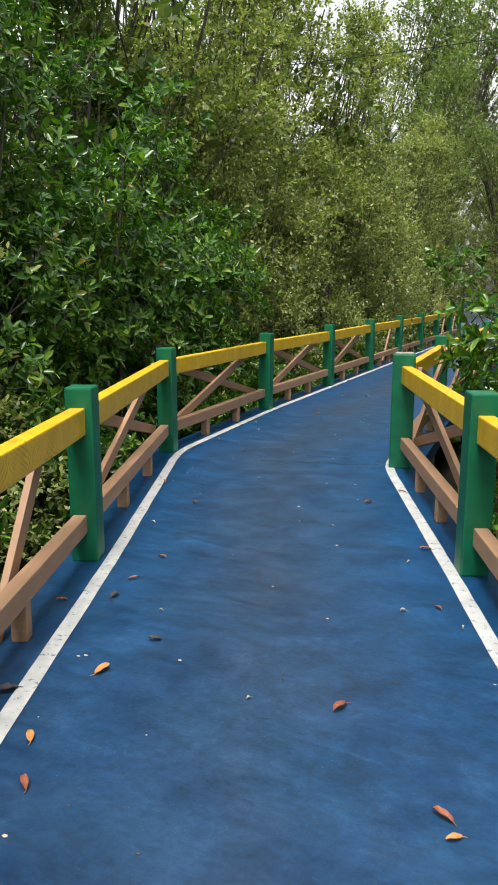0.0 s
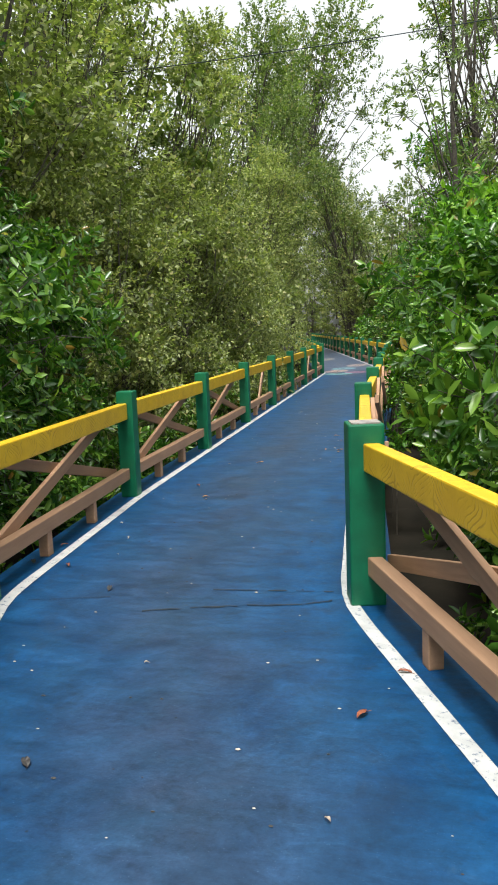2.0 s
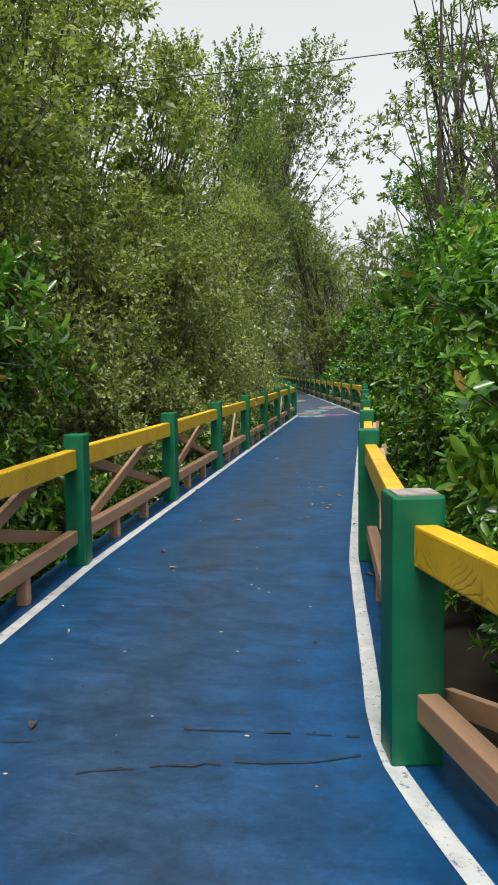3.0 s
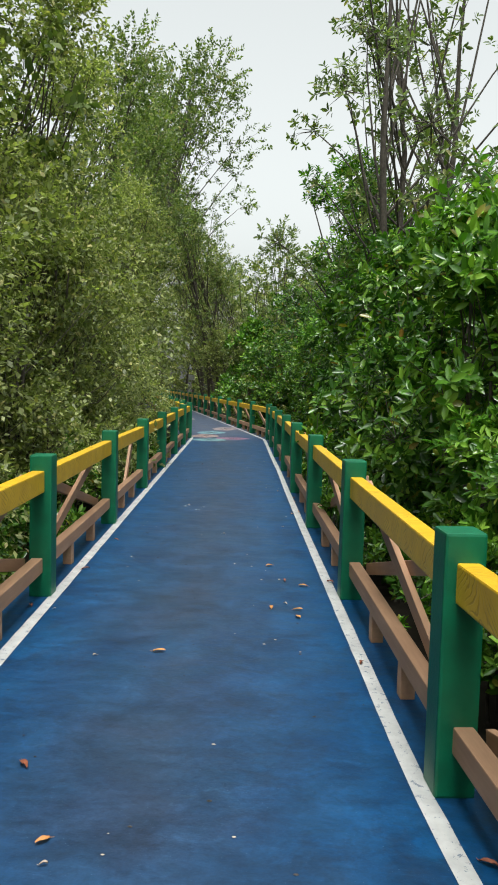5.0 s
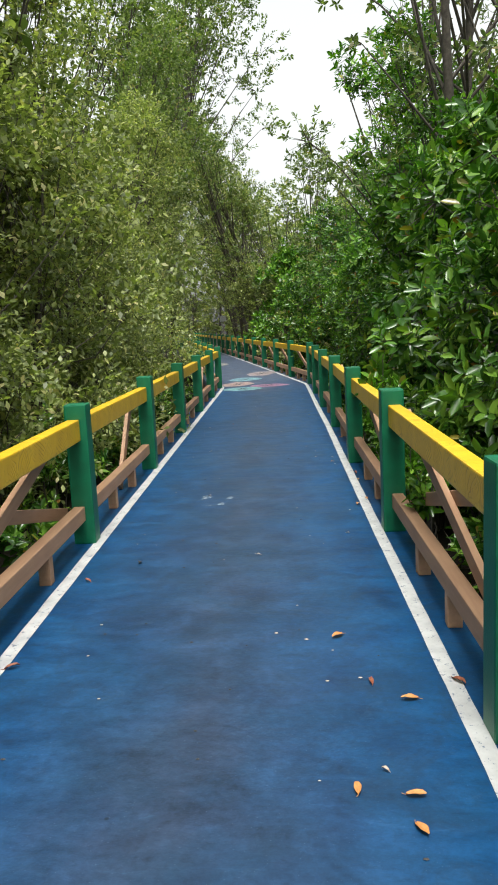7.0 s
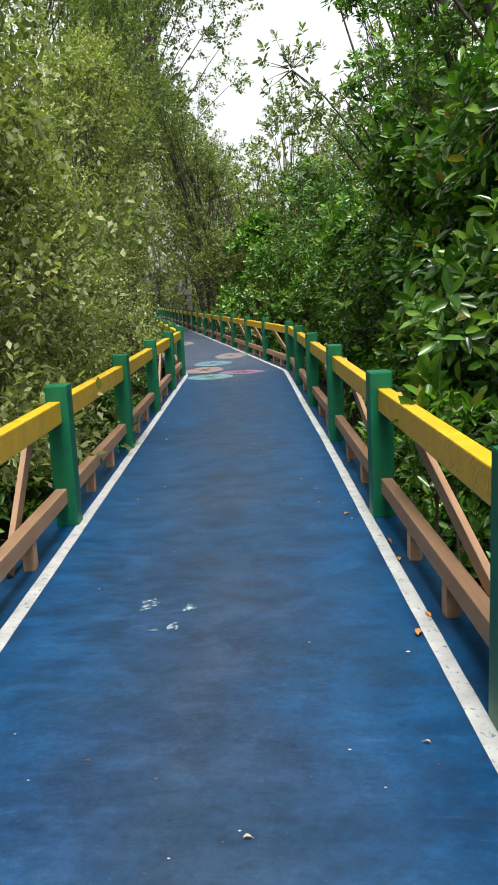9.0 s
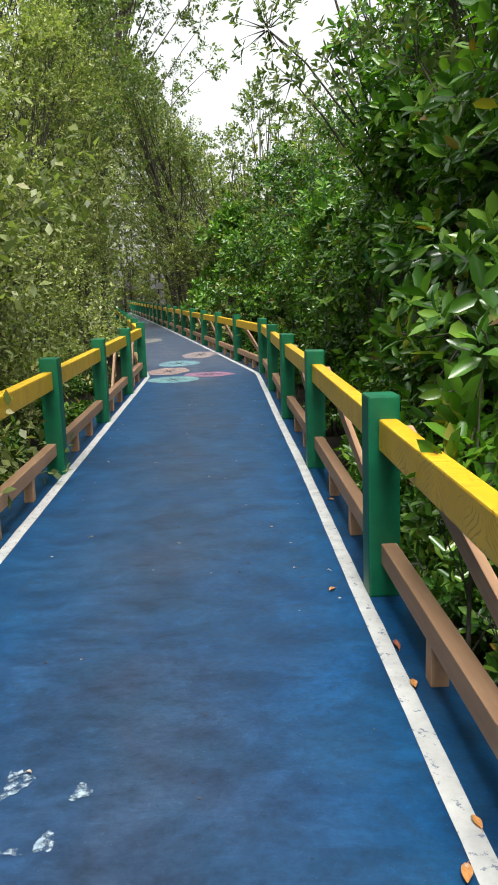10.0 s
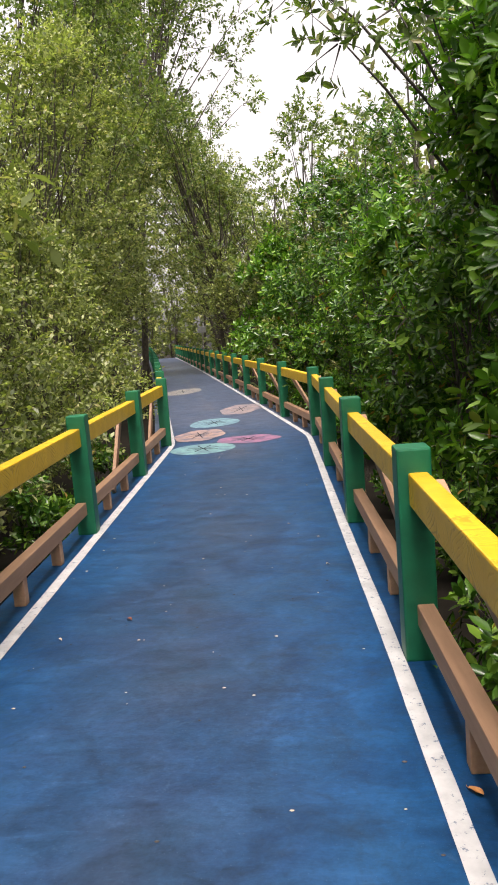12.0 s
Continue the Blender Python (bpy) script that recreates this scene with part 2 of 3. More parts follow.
def quads_mesh(name, verts, quads, mat):
    """A large mesh of quads from arrays."""
    me = bpy.data.meshes.new(name)
    nv, nf = len(verts), len(quads)
    me.vertices.add(nv)
    me.vertices.foreach_set("co", np.asarray(verts, dtype=np.float32).ravel())
    me.loops.add(nf * 4)
    me.loops.foreach_set("vertex_index", np.asarray(quads, dtype=np.int32).ravel())
    me.polygons.add(nf)
    me.polygons.foreach_set("loop_start", np.arange(0, nf * 4, 4, dtype=np.int32))
    me.update(calc_edges=True)
    me.materials.append(mat)
    return me


# ---------------------------------------------------------------- plan
# inner faces of the fence posts, near to far
LEFT = [(3.033, -4.885), (1.799, -2.247), (0.564, 0.390), (-0.670, 3.028), (-1.904, 5.665), (-2.291, 8.441), (-2.554, 11.190), (-2.812, 13.891), (-3.071, 16.603), (-3.324, 19.261), (-3.570, 21.829), (-3.807, 24.318), (-4.024, 26.588)]
RIGHT = [(4.338, -3.157), (3.270, -0.858), (2.203, 1.441), (1.135, 3.740), (0.042, 6.039), (-0.361, 8.906), (-0.602, 11.435), (-0.850, 14.070), (-1.087, 16.642), (-1.324, 19.332), (-1.569, 21.814), (-1.799, 24.304), (-2.032, 26.743)]
for points, steps in ((LEFT, 19), (RIGHT, 19)):
    for k in range(steps):
        bend = 0.243 + 0.001 * k
        points.append((points[-1][0] - 2.66 * math.sin(bend), points[-1][1] + 2.66 * math.cos(bend)))


def offset_line(points, d):
    """The polyline moved sideways by d metres to its right."""
    out = []
    for i, p in enumerate(points):
        a = Vector(points[max(i - 1, 0)])
        c = Vector(points[min(i + 1, len(points) - 1)])
        t = (c - a).normalized()
        out.append(Vector(p) + Vector((t.y, -t.x)) * d)
    return out


def softened(points, cut=0.16, times=2):
    pts = [Vector(p) for p in points]
    for _ in range(times):
        out = [pts[0]]
        for a, c in zip(pts, pts[1:]):
            s = min(cut / max((c - a).length, 1e-6), 0.25)
            out += [a.lerp(c, s), c.lerp(a, s)]
        pts = out + [pts[-1]]
    return pts


def edge_x(points, y):
    for a, c in zip(points, points[1:]):
        if a[1] <= y <= c[1]:
            return a[0] + (c[0] - a[0]) * (y - a[1]) / (c[1] - a[1])
    return points[-1][0] - 0.35 * (y - points[-1][1]) if y > points[-1][1] else points[0][0] + 0.49 * (points[0][1] - y)


# ---------------------------------------------------------------- ground and deck
MUD_Z = -0.75


def build_ground():
    n, half = 90, 160.0
    verts, faces = [], []
    for j in range(n + 1):
        for i in range(n + 1):
            x = half * (2 * i / n - 1) * abs(2 * i / n - 1) ** 1.2 - 2
            y = half * (2 * j / n - 1) * abs(2 * j / n - 1) ** 1.2 + 15
            verts.append((x, y, MUD_Z + 0.12 * noise.noise(Vector((x * 0.8, y * 0.8, 0))) + 0.05 * noise.noise(Vector((x * 3, y * 3, 5)))))
    for j in range(n):
        for i in range(n):
            a = j * (n + 1) + i
            faces.append((a, a + 1, a + n + 2, a + n + 1))
    ob = new("ground", mesh_from("ground", verts, faces, mud))
    tagged(ob, "dark wet mangrove mud under the raised walkway", "ground", kind="structure")


def build_deck():
    lo, ro = offset_line(LEFT, -0.235), offset_line(RIGHT, 0.235)
    across, along = 8, 6
    rows_l, rows_r, dist = [], [], []
    d = 0.0
    for i in range(len(lo) - 1):
        for s in range(along):
            f = s / along
            rows_l.append(lo[i].lerp(lo[i + 1], f))
            rows_r.append(ro[i].lerp(ro[i + 1], f))
    rows_l.append(lo[-1])
    rows_r.append(ro[-1])
    verts, uvs = [], []
    for a, c in zip(rows_l, rows_r):
        for k in range(across + 1):
            p = a.lerp(c, k / across)
            verts.append((p.x, p.y, 0.0))
            uvs.append((k / across, p.y))
    w = across + 1
    n = len(rows_l)
    faces = [(j * w + i, j * w + i + 1, (j + 1) * w + i + 1, (j + 1) * w + i) for j in range(n - 1) for i in range(across)]
    base = len(verts)
    verts += [(x, y, -0.14) for x, y, z in verts]
    uvs += uvs
    faces += [tuple(reversed([q + base for q in f])) for f in faces]
    for j in range(n - 1):
        a, c = j * w, (j + 1) * w
        faces.append((a, c, c + base, a + base))
        a, c = j * w + across, (j + 1) * w + across
        faces.append((c, a, a + base, c + base))
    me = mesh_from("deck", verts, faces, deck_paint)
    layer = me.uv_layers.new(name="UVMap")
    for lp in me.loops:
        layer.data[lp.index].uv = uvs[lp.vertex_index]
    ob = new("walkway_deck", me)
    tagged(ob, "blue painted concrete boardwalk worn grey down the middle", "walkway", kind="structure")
    pile = bevelled_box("pile", 0.2, 0.2, 0.9, bare_concrete, 0.01)
    for i in range(0, len(LEFT)):
        for pts, side in ((lo, 0.3), (ro, -0.3)):
            o = part("pile", pile, ob)
            o.location = (pts[i].x + side, pts[i].y, -1.02)


def build_line(points, side, inset):
    mid = softened(offset_line(points, side * inset), 0.18, 2)
    fine = []
    for a, c in zip(mid, mid[1:]):
        k = max(1, int((c - a).length / 0.12))
        fine += [a.lerp(c, s / k) for s in range(k)]
    fine.append(mid[-1])
    le, ri = offset_line(fine, -0.036), offset_line(fine, 0.036)
    verts, faces = [], []
    for a, c in zip(le, ri):
        wob = 0.004 * noise.noise(Vector((a.x * 5, a.y * 5, 0)))
        wob2 = 0.004 * noise.noise(Vector((c.x * 5, c.y * 5, 9)))
        verts += [(a.x + wob, a.y, 0.004), (c.x + wob2, c.y, 0.004)]
    for i in range(len(le) - 1):
        faces.append((2 * i, 2 * i + 1, 2 * i + 3, 2 * i + 2))
    ob = new("edge_line", mesh_from("edge_line", verts, faces, white_paint))
    tagged(ob, "worn white painted line along the walkway edge", "road marking", kind="structure")


def build_crack(a, c, width, jag, seed):
    rng = random.Random(seed)
    a, c = Vector(a), Vector(c)
    k = int((c - a).length / 0.05)
    t = (c - a).normalized()
    s = Vector((-t.y, t.x))
    verts, faces = [], []
    y = 0.0
    for i in range(k + 1):
        y = y * 0.8 + rng.uniform(-jag, jag)
        w = width * rng.uniform(0.25, 1.0)
        p = a.lerp(c, i / k) + s * y
        verts += [(p.x + s.x * w, p.y + s.y * w, 0.004), (p.x - s.x * w, p.y - s.y * w, 0.004)]
    for i in range(k):
        if rng.random() < 0.88:
            faces.append((2 * i, 2 * i + 1, 2 * i + 3, 2 * i + 2))
    ob = new("deck_crack", mesh_from("deck_crack", verts, faces, crack_dark))
    tagged(ob, "thin dark crack across the blue walkway", "crack", kind="structure")


def build_paint_spot(x, y, rx, ry, tint, label, petals):
    m, n, l, b = material("faded_mural_paint")
    v = n.new("ShaderNodeNewGeometry").outputs["Position"]
    k = ramp(n, l, noise_tex(n, l, 6, 6, 0.7, v), [(0.40, (0, 0, 0)), (0.62, (1, 1, 1))])
    l.new(mix_col(n, l, maths(n, l, "ADD", maths(n, l, "MULTIPLY", k, 0.45), 0.42), tint, (0.055, 0.085, 0.15)), b.inputs["Base Color"])
    b.inputs["Roughness"].default_value = 0.5
    verts, faces = [(x, y, 0.004)], []
    for i in range(40):
        a = 2 * math.pi * i / 40
        r = 1 + 0.05 * math.cos(petals * a)
        verts.append((x + rx * r * math.cos(a), y + ry * r * math.sin(a), 0.004))
    faces = [(0, 1 + i, 1 + (i + 1) % 40) for i in range(40)]
    ob = new("mural_circle", mesh_from("mural_circle", verts, faces, m))
    tagged(ob, label, "floor mural", kind="structure")
    # the few dark strokes drawn inside it
    verts, faces = [], []
    for i in range(4):
        a = 0.5 + i * math.pi / 4
        dx, dy = math.cos(a), math.sin(a)
        o = len(verts)
        for s in (-0.55, 0.55):
            verts += [(x + dx * rx * s - dy * 0.009, y + dy * ry * s + dx * 0.009, 0.008), (x + dx * rx * s + dy * 0.009, y + dy * ry * s - dx * 0.009, 0.008)]
        faces.append((o, o + 1, o + 3, o + 2))
    part("stroke", mesh_from("stroke", verts, faces, crack_dark), ob)


# ---------------------------------------------------------------- fences
POST_W, POST_H = 0.15, 0.965
post_mesh = bevelled_box("post", POST_W, POST_W, POST_H, green_paint, 0.011)
block_mesh = bevelled_box("block", 0.075, 0.07, 0.165, tan_wood, 0.005)


def beam_between(name, a, c, width, height, mat, parent, bevel=0.007):
    """A squared timber from a to c (centre line)."""
    a, c = Vector(a), Vector(c)
    d = c - a
    me = bevelled_box(name, d.length, width, height, mat, bevel, False)
    ob = part(name, me, parent)
    x = d.normalized()
    y = Vector((0, 0, 1)).cross(x).normalized()
    z = x.cross(y)
    ob.matrix_local = Matrix.Translation((a + c) / 2) @ Matrix((x, y, z)).transposed().to_4x4()
    return ob


def build_fence(points, side, first_braced, legs, label):
    """side: +1 when the outside is to the right of the way walked."""
    root = new("fence")
    tagged(root, label, "fence", "walkway fences")
    rng = random.Random(5 + side)
    pts = [Vector(p) for p in points]
    for i, p in enumerate(pts):
        a, c = pts[max(i - 1, 0)], pts[min(i + 1, len(pts) - 1)]
        t = (c - a).normalized()
        out = Vector((t.y, -t.x)) * side
        q = p + out * (POST_W / 2)
        post = part("post", post_mesh, root)
        post.matrix_local = pose(q.x, q.y, -0.002, rng.uniform(-0.5, 0.5), rng.uniform(-0.5, 0.5), math.degrees(math.atan2(t.y, t.x)) + rng.uniform(-1.5, 1.5))
        if side > 0 and i == 4:
            post.scale = (1.25, 1.25, 1.0)
            cap = part("chipped_cap", bevelled_box("chipped_cap", 0.10, 0.12, 0.012, bare_concrete, 0.004), post, "chipped bare concrete post top")
            cap.location = (-0.018, 0.0, POST_H - 0.004)
    for i in range(len(pts) - 1):
        a, c = pts[i], pts[i + 1]
        t = (c - a).normalized()
        out = Vector((t.y, -t.x)) * side
        gap = t * 0.06
        up = Vector((0, 0, 1))

        def at(f, depth, z):
            p = a.lerp(c, f) + out * depth
            return Vector((p.x, p.y, z))
        e = 0.068 / (c - a).length
        beam_between("top_rail", at(e, 0.088, 0.785 + rng.uniform(-0.006, 0.006)), at(1 - e, 0.088, 0.785 + rng.uniform(-0.006, 0.006)), 0.085, 0.145, yellow_paint, root, 0.009)
        beam_between("lower_rail", at(e, 0.095, 0.215), at(1 - e, 0.095, 0.215), 0.075, 0.10, tan_wood, root)
        for f in (0.345, 0.655):
            b = part("block", block_mesh, root)
            q = at(f + rng.uniform(-0.02, 0.02), 0.098, 0.0)
            b.matrix_local = pose(q.x, q.y, 0.0, 0, 0, math.degrees(math.atan2(t.y, t.x)) + rng.uniform(-3, 3))
        if i in legs:
            beam_between("brace", at(0.62, 0.19, 0.02), at(0.86, 0.16, 0.80), 0.035, 0.085, tan_wood, root, 0.004)
        elif i < first_braced or side > 0:
            beam_between("brace", at(0.03, 0.155, 0.17), at(0.93, 0.155, 0.805), 0.035, 0.085, tan_wood, root, 0.004)
            if i < first_braced:
                beam_between("brace", at(0.05, 0.192, 0.80), at(0.97, 0.192, 0.22), 0.035, 0.08, tan_wood, root, 0.004)
    return root


# ---------------------------------------------------------------- plants
def unit(v):
    return v / np.maximum(np.linalg.norm(v, axis=-1, keepdims=True), 1e-9)


def leaf_arrays(P, D, N, length, width, broad):
    """Vertices and quads of leaves: base points P, directions D, rough upper sides N."""
    S = unit(np.cross(D, N))
    U = np.cross(S, D)
    L = length[:, None]
    W = width[:, None]
    k = len(P)
    if broad:
        V = np.stack([P, P + D * L * 0.32 + S * W * 0.46 + U * W * 0.16, P + D * L * 0.72 + S * W * 0.42 + U * W * 0.10 - U * L * 0.03,
                      P + D * L - U * L * 0.10, P + D * L * 0.72 - S * W * 0.42 + U * W * 0.10 - U * L * 0.03, P + D * L * 0.32 - S * W * 0.46 + U * W * 0.16], axis=1)
        o = (np.arange(k) * 6)[:, None]
        Q = np.concatenate([o + np.array([0, 1, 2, 3]), o + np.array([0, 3, 4, 5])], axis=0)
        return V.reshape(-1, 3), Q
    V = np.stack([P, P + D * L * 0.5 + S * W * 0.5 + U * W * 0.1, P + D * L - U * L * 0.06, P + D * L * 0.5 - S * W * 0.5 + U * W * 0.1], axis=1)
    o = (np.arange(k) * 4)[:, None]
    return V.reshape(-1, 3), o + np.array([0, 1, 2, 3])


def tube_arrays(path, radii, sides=6):
    V, Q = [], []
    for i, p in enumerate(path):
        d = unit(path[min(i + 1, len(path) - 1)] - path[max(i - 1, 0)])
        ref = np.array([1.0, 0, 0]) if abs(d[0]) < 0.8 else np.array([0, 1.0, 0])
        s = unit(np.cross(d, ref))
        u = np.cross(d, s)
        for k in range(sides):
            a = 2 * math.pi * k / sides
            V.append(p + radii[i] * (s * math.cos(a) + u * math.sin(a)))
    for i in range(len(path) - 1):
        for k in range(sides):
            Q.append((i * sides + k, i * sides + (k + 1) % sides, (i + 1) * sides + (k + 1) % sides, (i + 1) * sides + k))
    return np.array(V), np.array(Q)


def joined(pieces):
    V, Q, o = [], [], 0
    for v, q in pieces:
        V.append(v)
        Q.append(q + o)
        o += len(v)
    return np.concatenate(V), np.concatenate(Q)


def make_plant(name, seed, height, radius, low, clumps, units, style, leaf_len, mat, stems=3, trunk_r=0.05, clump_r=0.5, label="", category="tree", twigs=0.3, lean=0.0):
    """A tree or bush on its own roots. style 'rosette': broad leaves in whorls; 'spray': small leaves along thin twigs."""
    rng = np.random.default_rng(seed)
    root = new(name)
    tagged(root, label, category)
    # clump centres fill an uneven envelope from low to height
    C, R = [], []
    while len(C) < clumps:
        h = rng.uniform(0, 1)
        a = rng.uniform(0, 2 * math.pi)
        prof = math.sin(math.pi * min(1.0, 0.18 + 0.80 * h)) ** 0.7
        r = radius * prof * math.sqrt(rng.uniform(0.12, 1.0)) * (0.8 + 0.35 * math.sin(3 * a + seed))
        z = low + (height - low) * h
        C.append((r * math.cos(a), r * math.sin(a), z))
        R.append(clump_r * rng.uniform(0.6, 1.25))
    C, R = np.array(C), np.array(R)
    C[:, 0] += lean * (C[:, 2] / height) ** 1.6
    wood = []
    bases = []
    for s in range(stems):
        a = 2 * math.pi * s / stems + rng.uniform(-0.5, 0.5)
        r0, r1 = radius * 0.10, radius * rng.uniform(0.15, 0.4)
        k = 7
        path = np.array([[(r0 + (r1 - r0) * (i / (k - 1)) ** 1.3) * math.cos(a + 0.15 * i) + rng.normal(0, 0.02 * radius), (r0 + (r1 - r0) * (i / (k - 1)) ** 1.3) * math.sin(a + 0.15 * i) + rng.normal(0, 0.02 * radius), height * 0.9 * i / (k - 1)] for i in range(k)])
        path[0, 2] = -0.15
        path[:, 0] += lean * np.linspace(0, 1, k) ** 1.6
        wood.append(tube_arrays(path, [trunk_r * (1.25 - 1.05 * i / (k - 1)) for i in range(k)], 7))
        bases.append(path)
    for c, rc in zip(C, R):
        path = bases[rng.integers(stems)]
        f = np.clip(c[2] / height * 0.78 - 0.06, 0.02, 0.9) * (len(path) - 1)
        i = int(f)
        p0 = path[i] + (path[i + 1] - path[i]) * (f - i)
        m1 = p0 * 0.6 + c * 0.4 + np.array([0, 0, -0.06 * radius]) + rng.normal(0, 0.05, 3)
        wood.append(tube_arrays(np.array([p0, m1, p0 * 0.2 + c * 0.8 + rng.normal(0, 0.03, 3), c]), [trunk_r * 0.3, trunk_r * 0.24, trunk_r * 0.16, trunk_r * 0.08], 5))
    # leaf-bearing tips on the shells of the clumps
    which = rng.choice(clumps, units, p=R ** 2 / (R ** 2).sum())
    dirs = unit(rng.normal(size=(units, 3)) * np.array([1, 1, 0.8]) + np.array([0, 0, 0.12]))
    pos = C[which] + dirs * R[which][:, None] * (rng.uniform(0.25, 1.0, units) ** 0.6)[:, None]
    keep = pos[:, 2] > 0.05
    pos, dirs, which = pos[keep], dirs[keep], which[keep]
    outw = unit((pos - np.stack([lean * (np.maximum(pos[:, 2], 0) / height) ** 1.6, 0 * pos[:, 1], 0 * pos[:, 2]], axis=1)) * np.array([1, 1, 0.15]) - np.array([0, 0, 0.08 * height]))
    axis = unit(dirs * 0.55 + outw * 0.45 + np.array([0, 0, 0.55]) + rng.normal(0, 0.25, (len(pos), 3)))
    if style == "rosette":
        per = 7
        T = np.repeat(pos, per, axis=0)
        A = np.repeat(axis, per, axis=0)
        ref = unit(np.cross(A, rng.normal(size=A.shape)))
        ref = np.repeat(ref[::per], per, axis=0)
        B = np.cross(A, ref)
        k = np.tile(np.arange(per), len(pos))
        az = k * 2.4 + rng.normal(0, 0.25, len(T))
        po = np.radians(28 + 8.5 * (per - k) + rng.normal(0, 10, len(T)))
        D = unit(A * np.cos(po)[:, None] + (ref * np.cos(az)[:, None] + B * np.sin(az)[:, None]) * np.sin(po)[:, None])
        P = T - A * (0.012 * (per - k))[:, None] * (leaf_len / 0.12)
        length = leaf_len * rng.uniform(0.65, 1.15, len(T))
        V, Q = leaf_arrays(P, D, A + rng.normal(0, 0.25, A.shape), length, length * rng.uniform(0.36, 0.46, len(T)), True)
    else:
        per = 12
        tl = min(leaf_len * 5.5, 0.42)
        T = np.repeat(pos, per, axis=0)
        hang = unit(axis + np.array([0, 0, -0.35]))
        A = np.repeat(hang, per, axis=0)
        k = np.tile(np.arange(per), len(pos))
        ref = np.repeat(unit(np.cross(hang, rng.normal(size=hang.shape))), per, axis=0)
        B = np.cross(A, ref)
        az = k * 2.1 + rng.normal(0, 0.5, len(T))
        po = np.radians(50 + rng.normal(0, 16, len(T)))
        D = unit(A * np.cos(po)[:, None] + (ref * np.cos(az)[:, None] + B * np.sin(az)[:, None]) * np.sin(po)[:, None])
        P = T + A * (tl * (k + 0.5) / per)[:, None] - A * tl * 0.4
        length = leaf_len * rng.uniform(0.6, 1.2, len(T))
        V, Q = leaf_arrays(P, D, np.array([0, 0, 1.0]) + rng.normal(0, 0.45, A.shape), length, length * rng.uniform(0.46, 0.62, len(T)), False)
    for j in np.nonzero(rng.uniform(size=len(pos)) < twigs)[0]:
        c = C[which[j]]
        wood.append(tube_arrays(np.array([c + (pos[j] - c) * 0.1, c + (pos[j] - c) * 0.6 + rng.normal(0, 0.02, 3), pos[j] + axis[j] * leaf_len * 0.3]), [trunk_r * 0.12 + 0.002, 0.004, 0.003], 3))
    wv, wq = joined(wood)
    tm = quads_mesh("trunk", wv, wq, bark)
    tm.polygons.foreach_set("use_smooth", np.ones(len(tm.polygons), dtype=bool))
    part("trunk", tm, root)
    part("crown", quads_mesh("crown", V, Q, mat), root)
    return root


used = set()


def plant(proto, x, y, turn=0.0, scale=1.0, tall=1.0, z=MUD_Z, group=""):
    """Sets out a copy of a plant; the first one is the plant itself."""
    m = pose(x, y, z, 0, 0, turn) @ Matrix.Diagonal((scale, scale, scale * tall, 1))
    if proto.name in used:
        ob = copy_thing(proto, m)
    else:
        used.add(proto.name)
        ob = proto
        ob.matrix_basis = m
    return ob


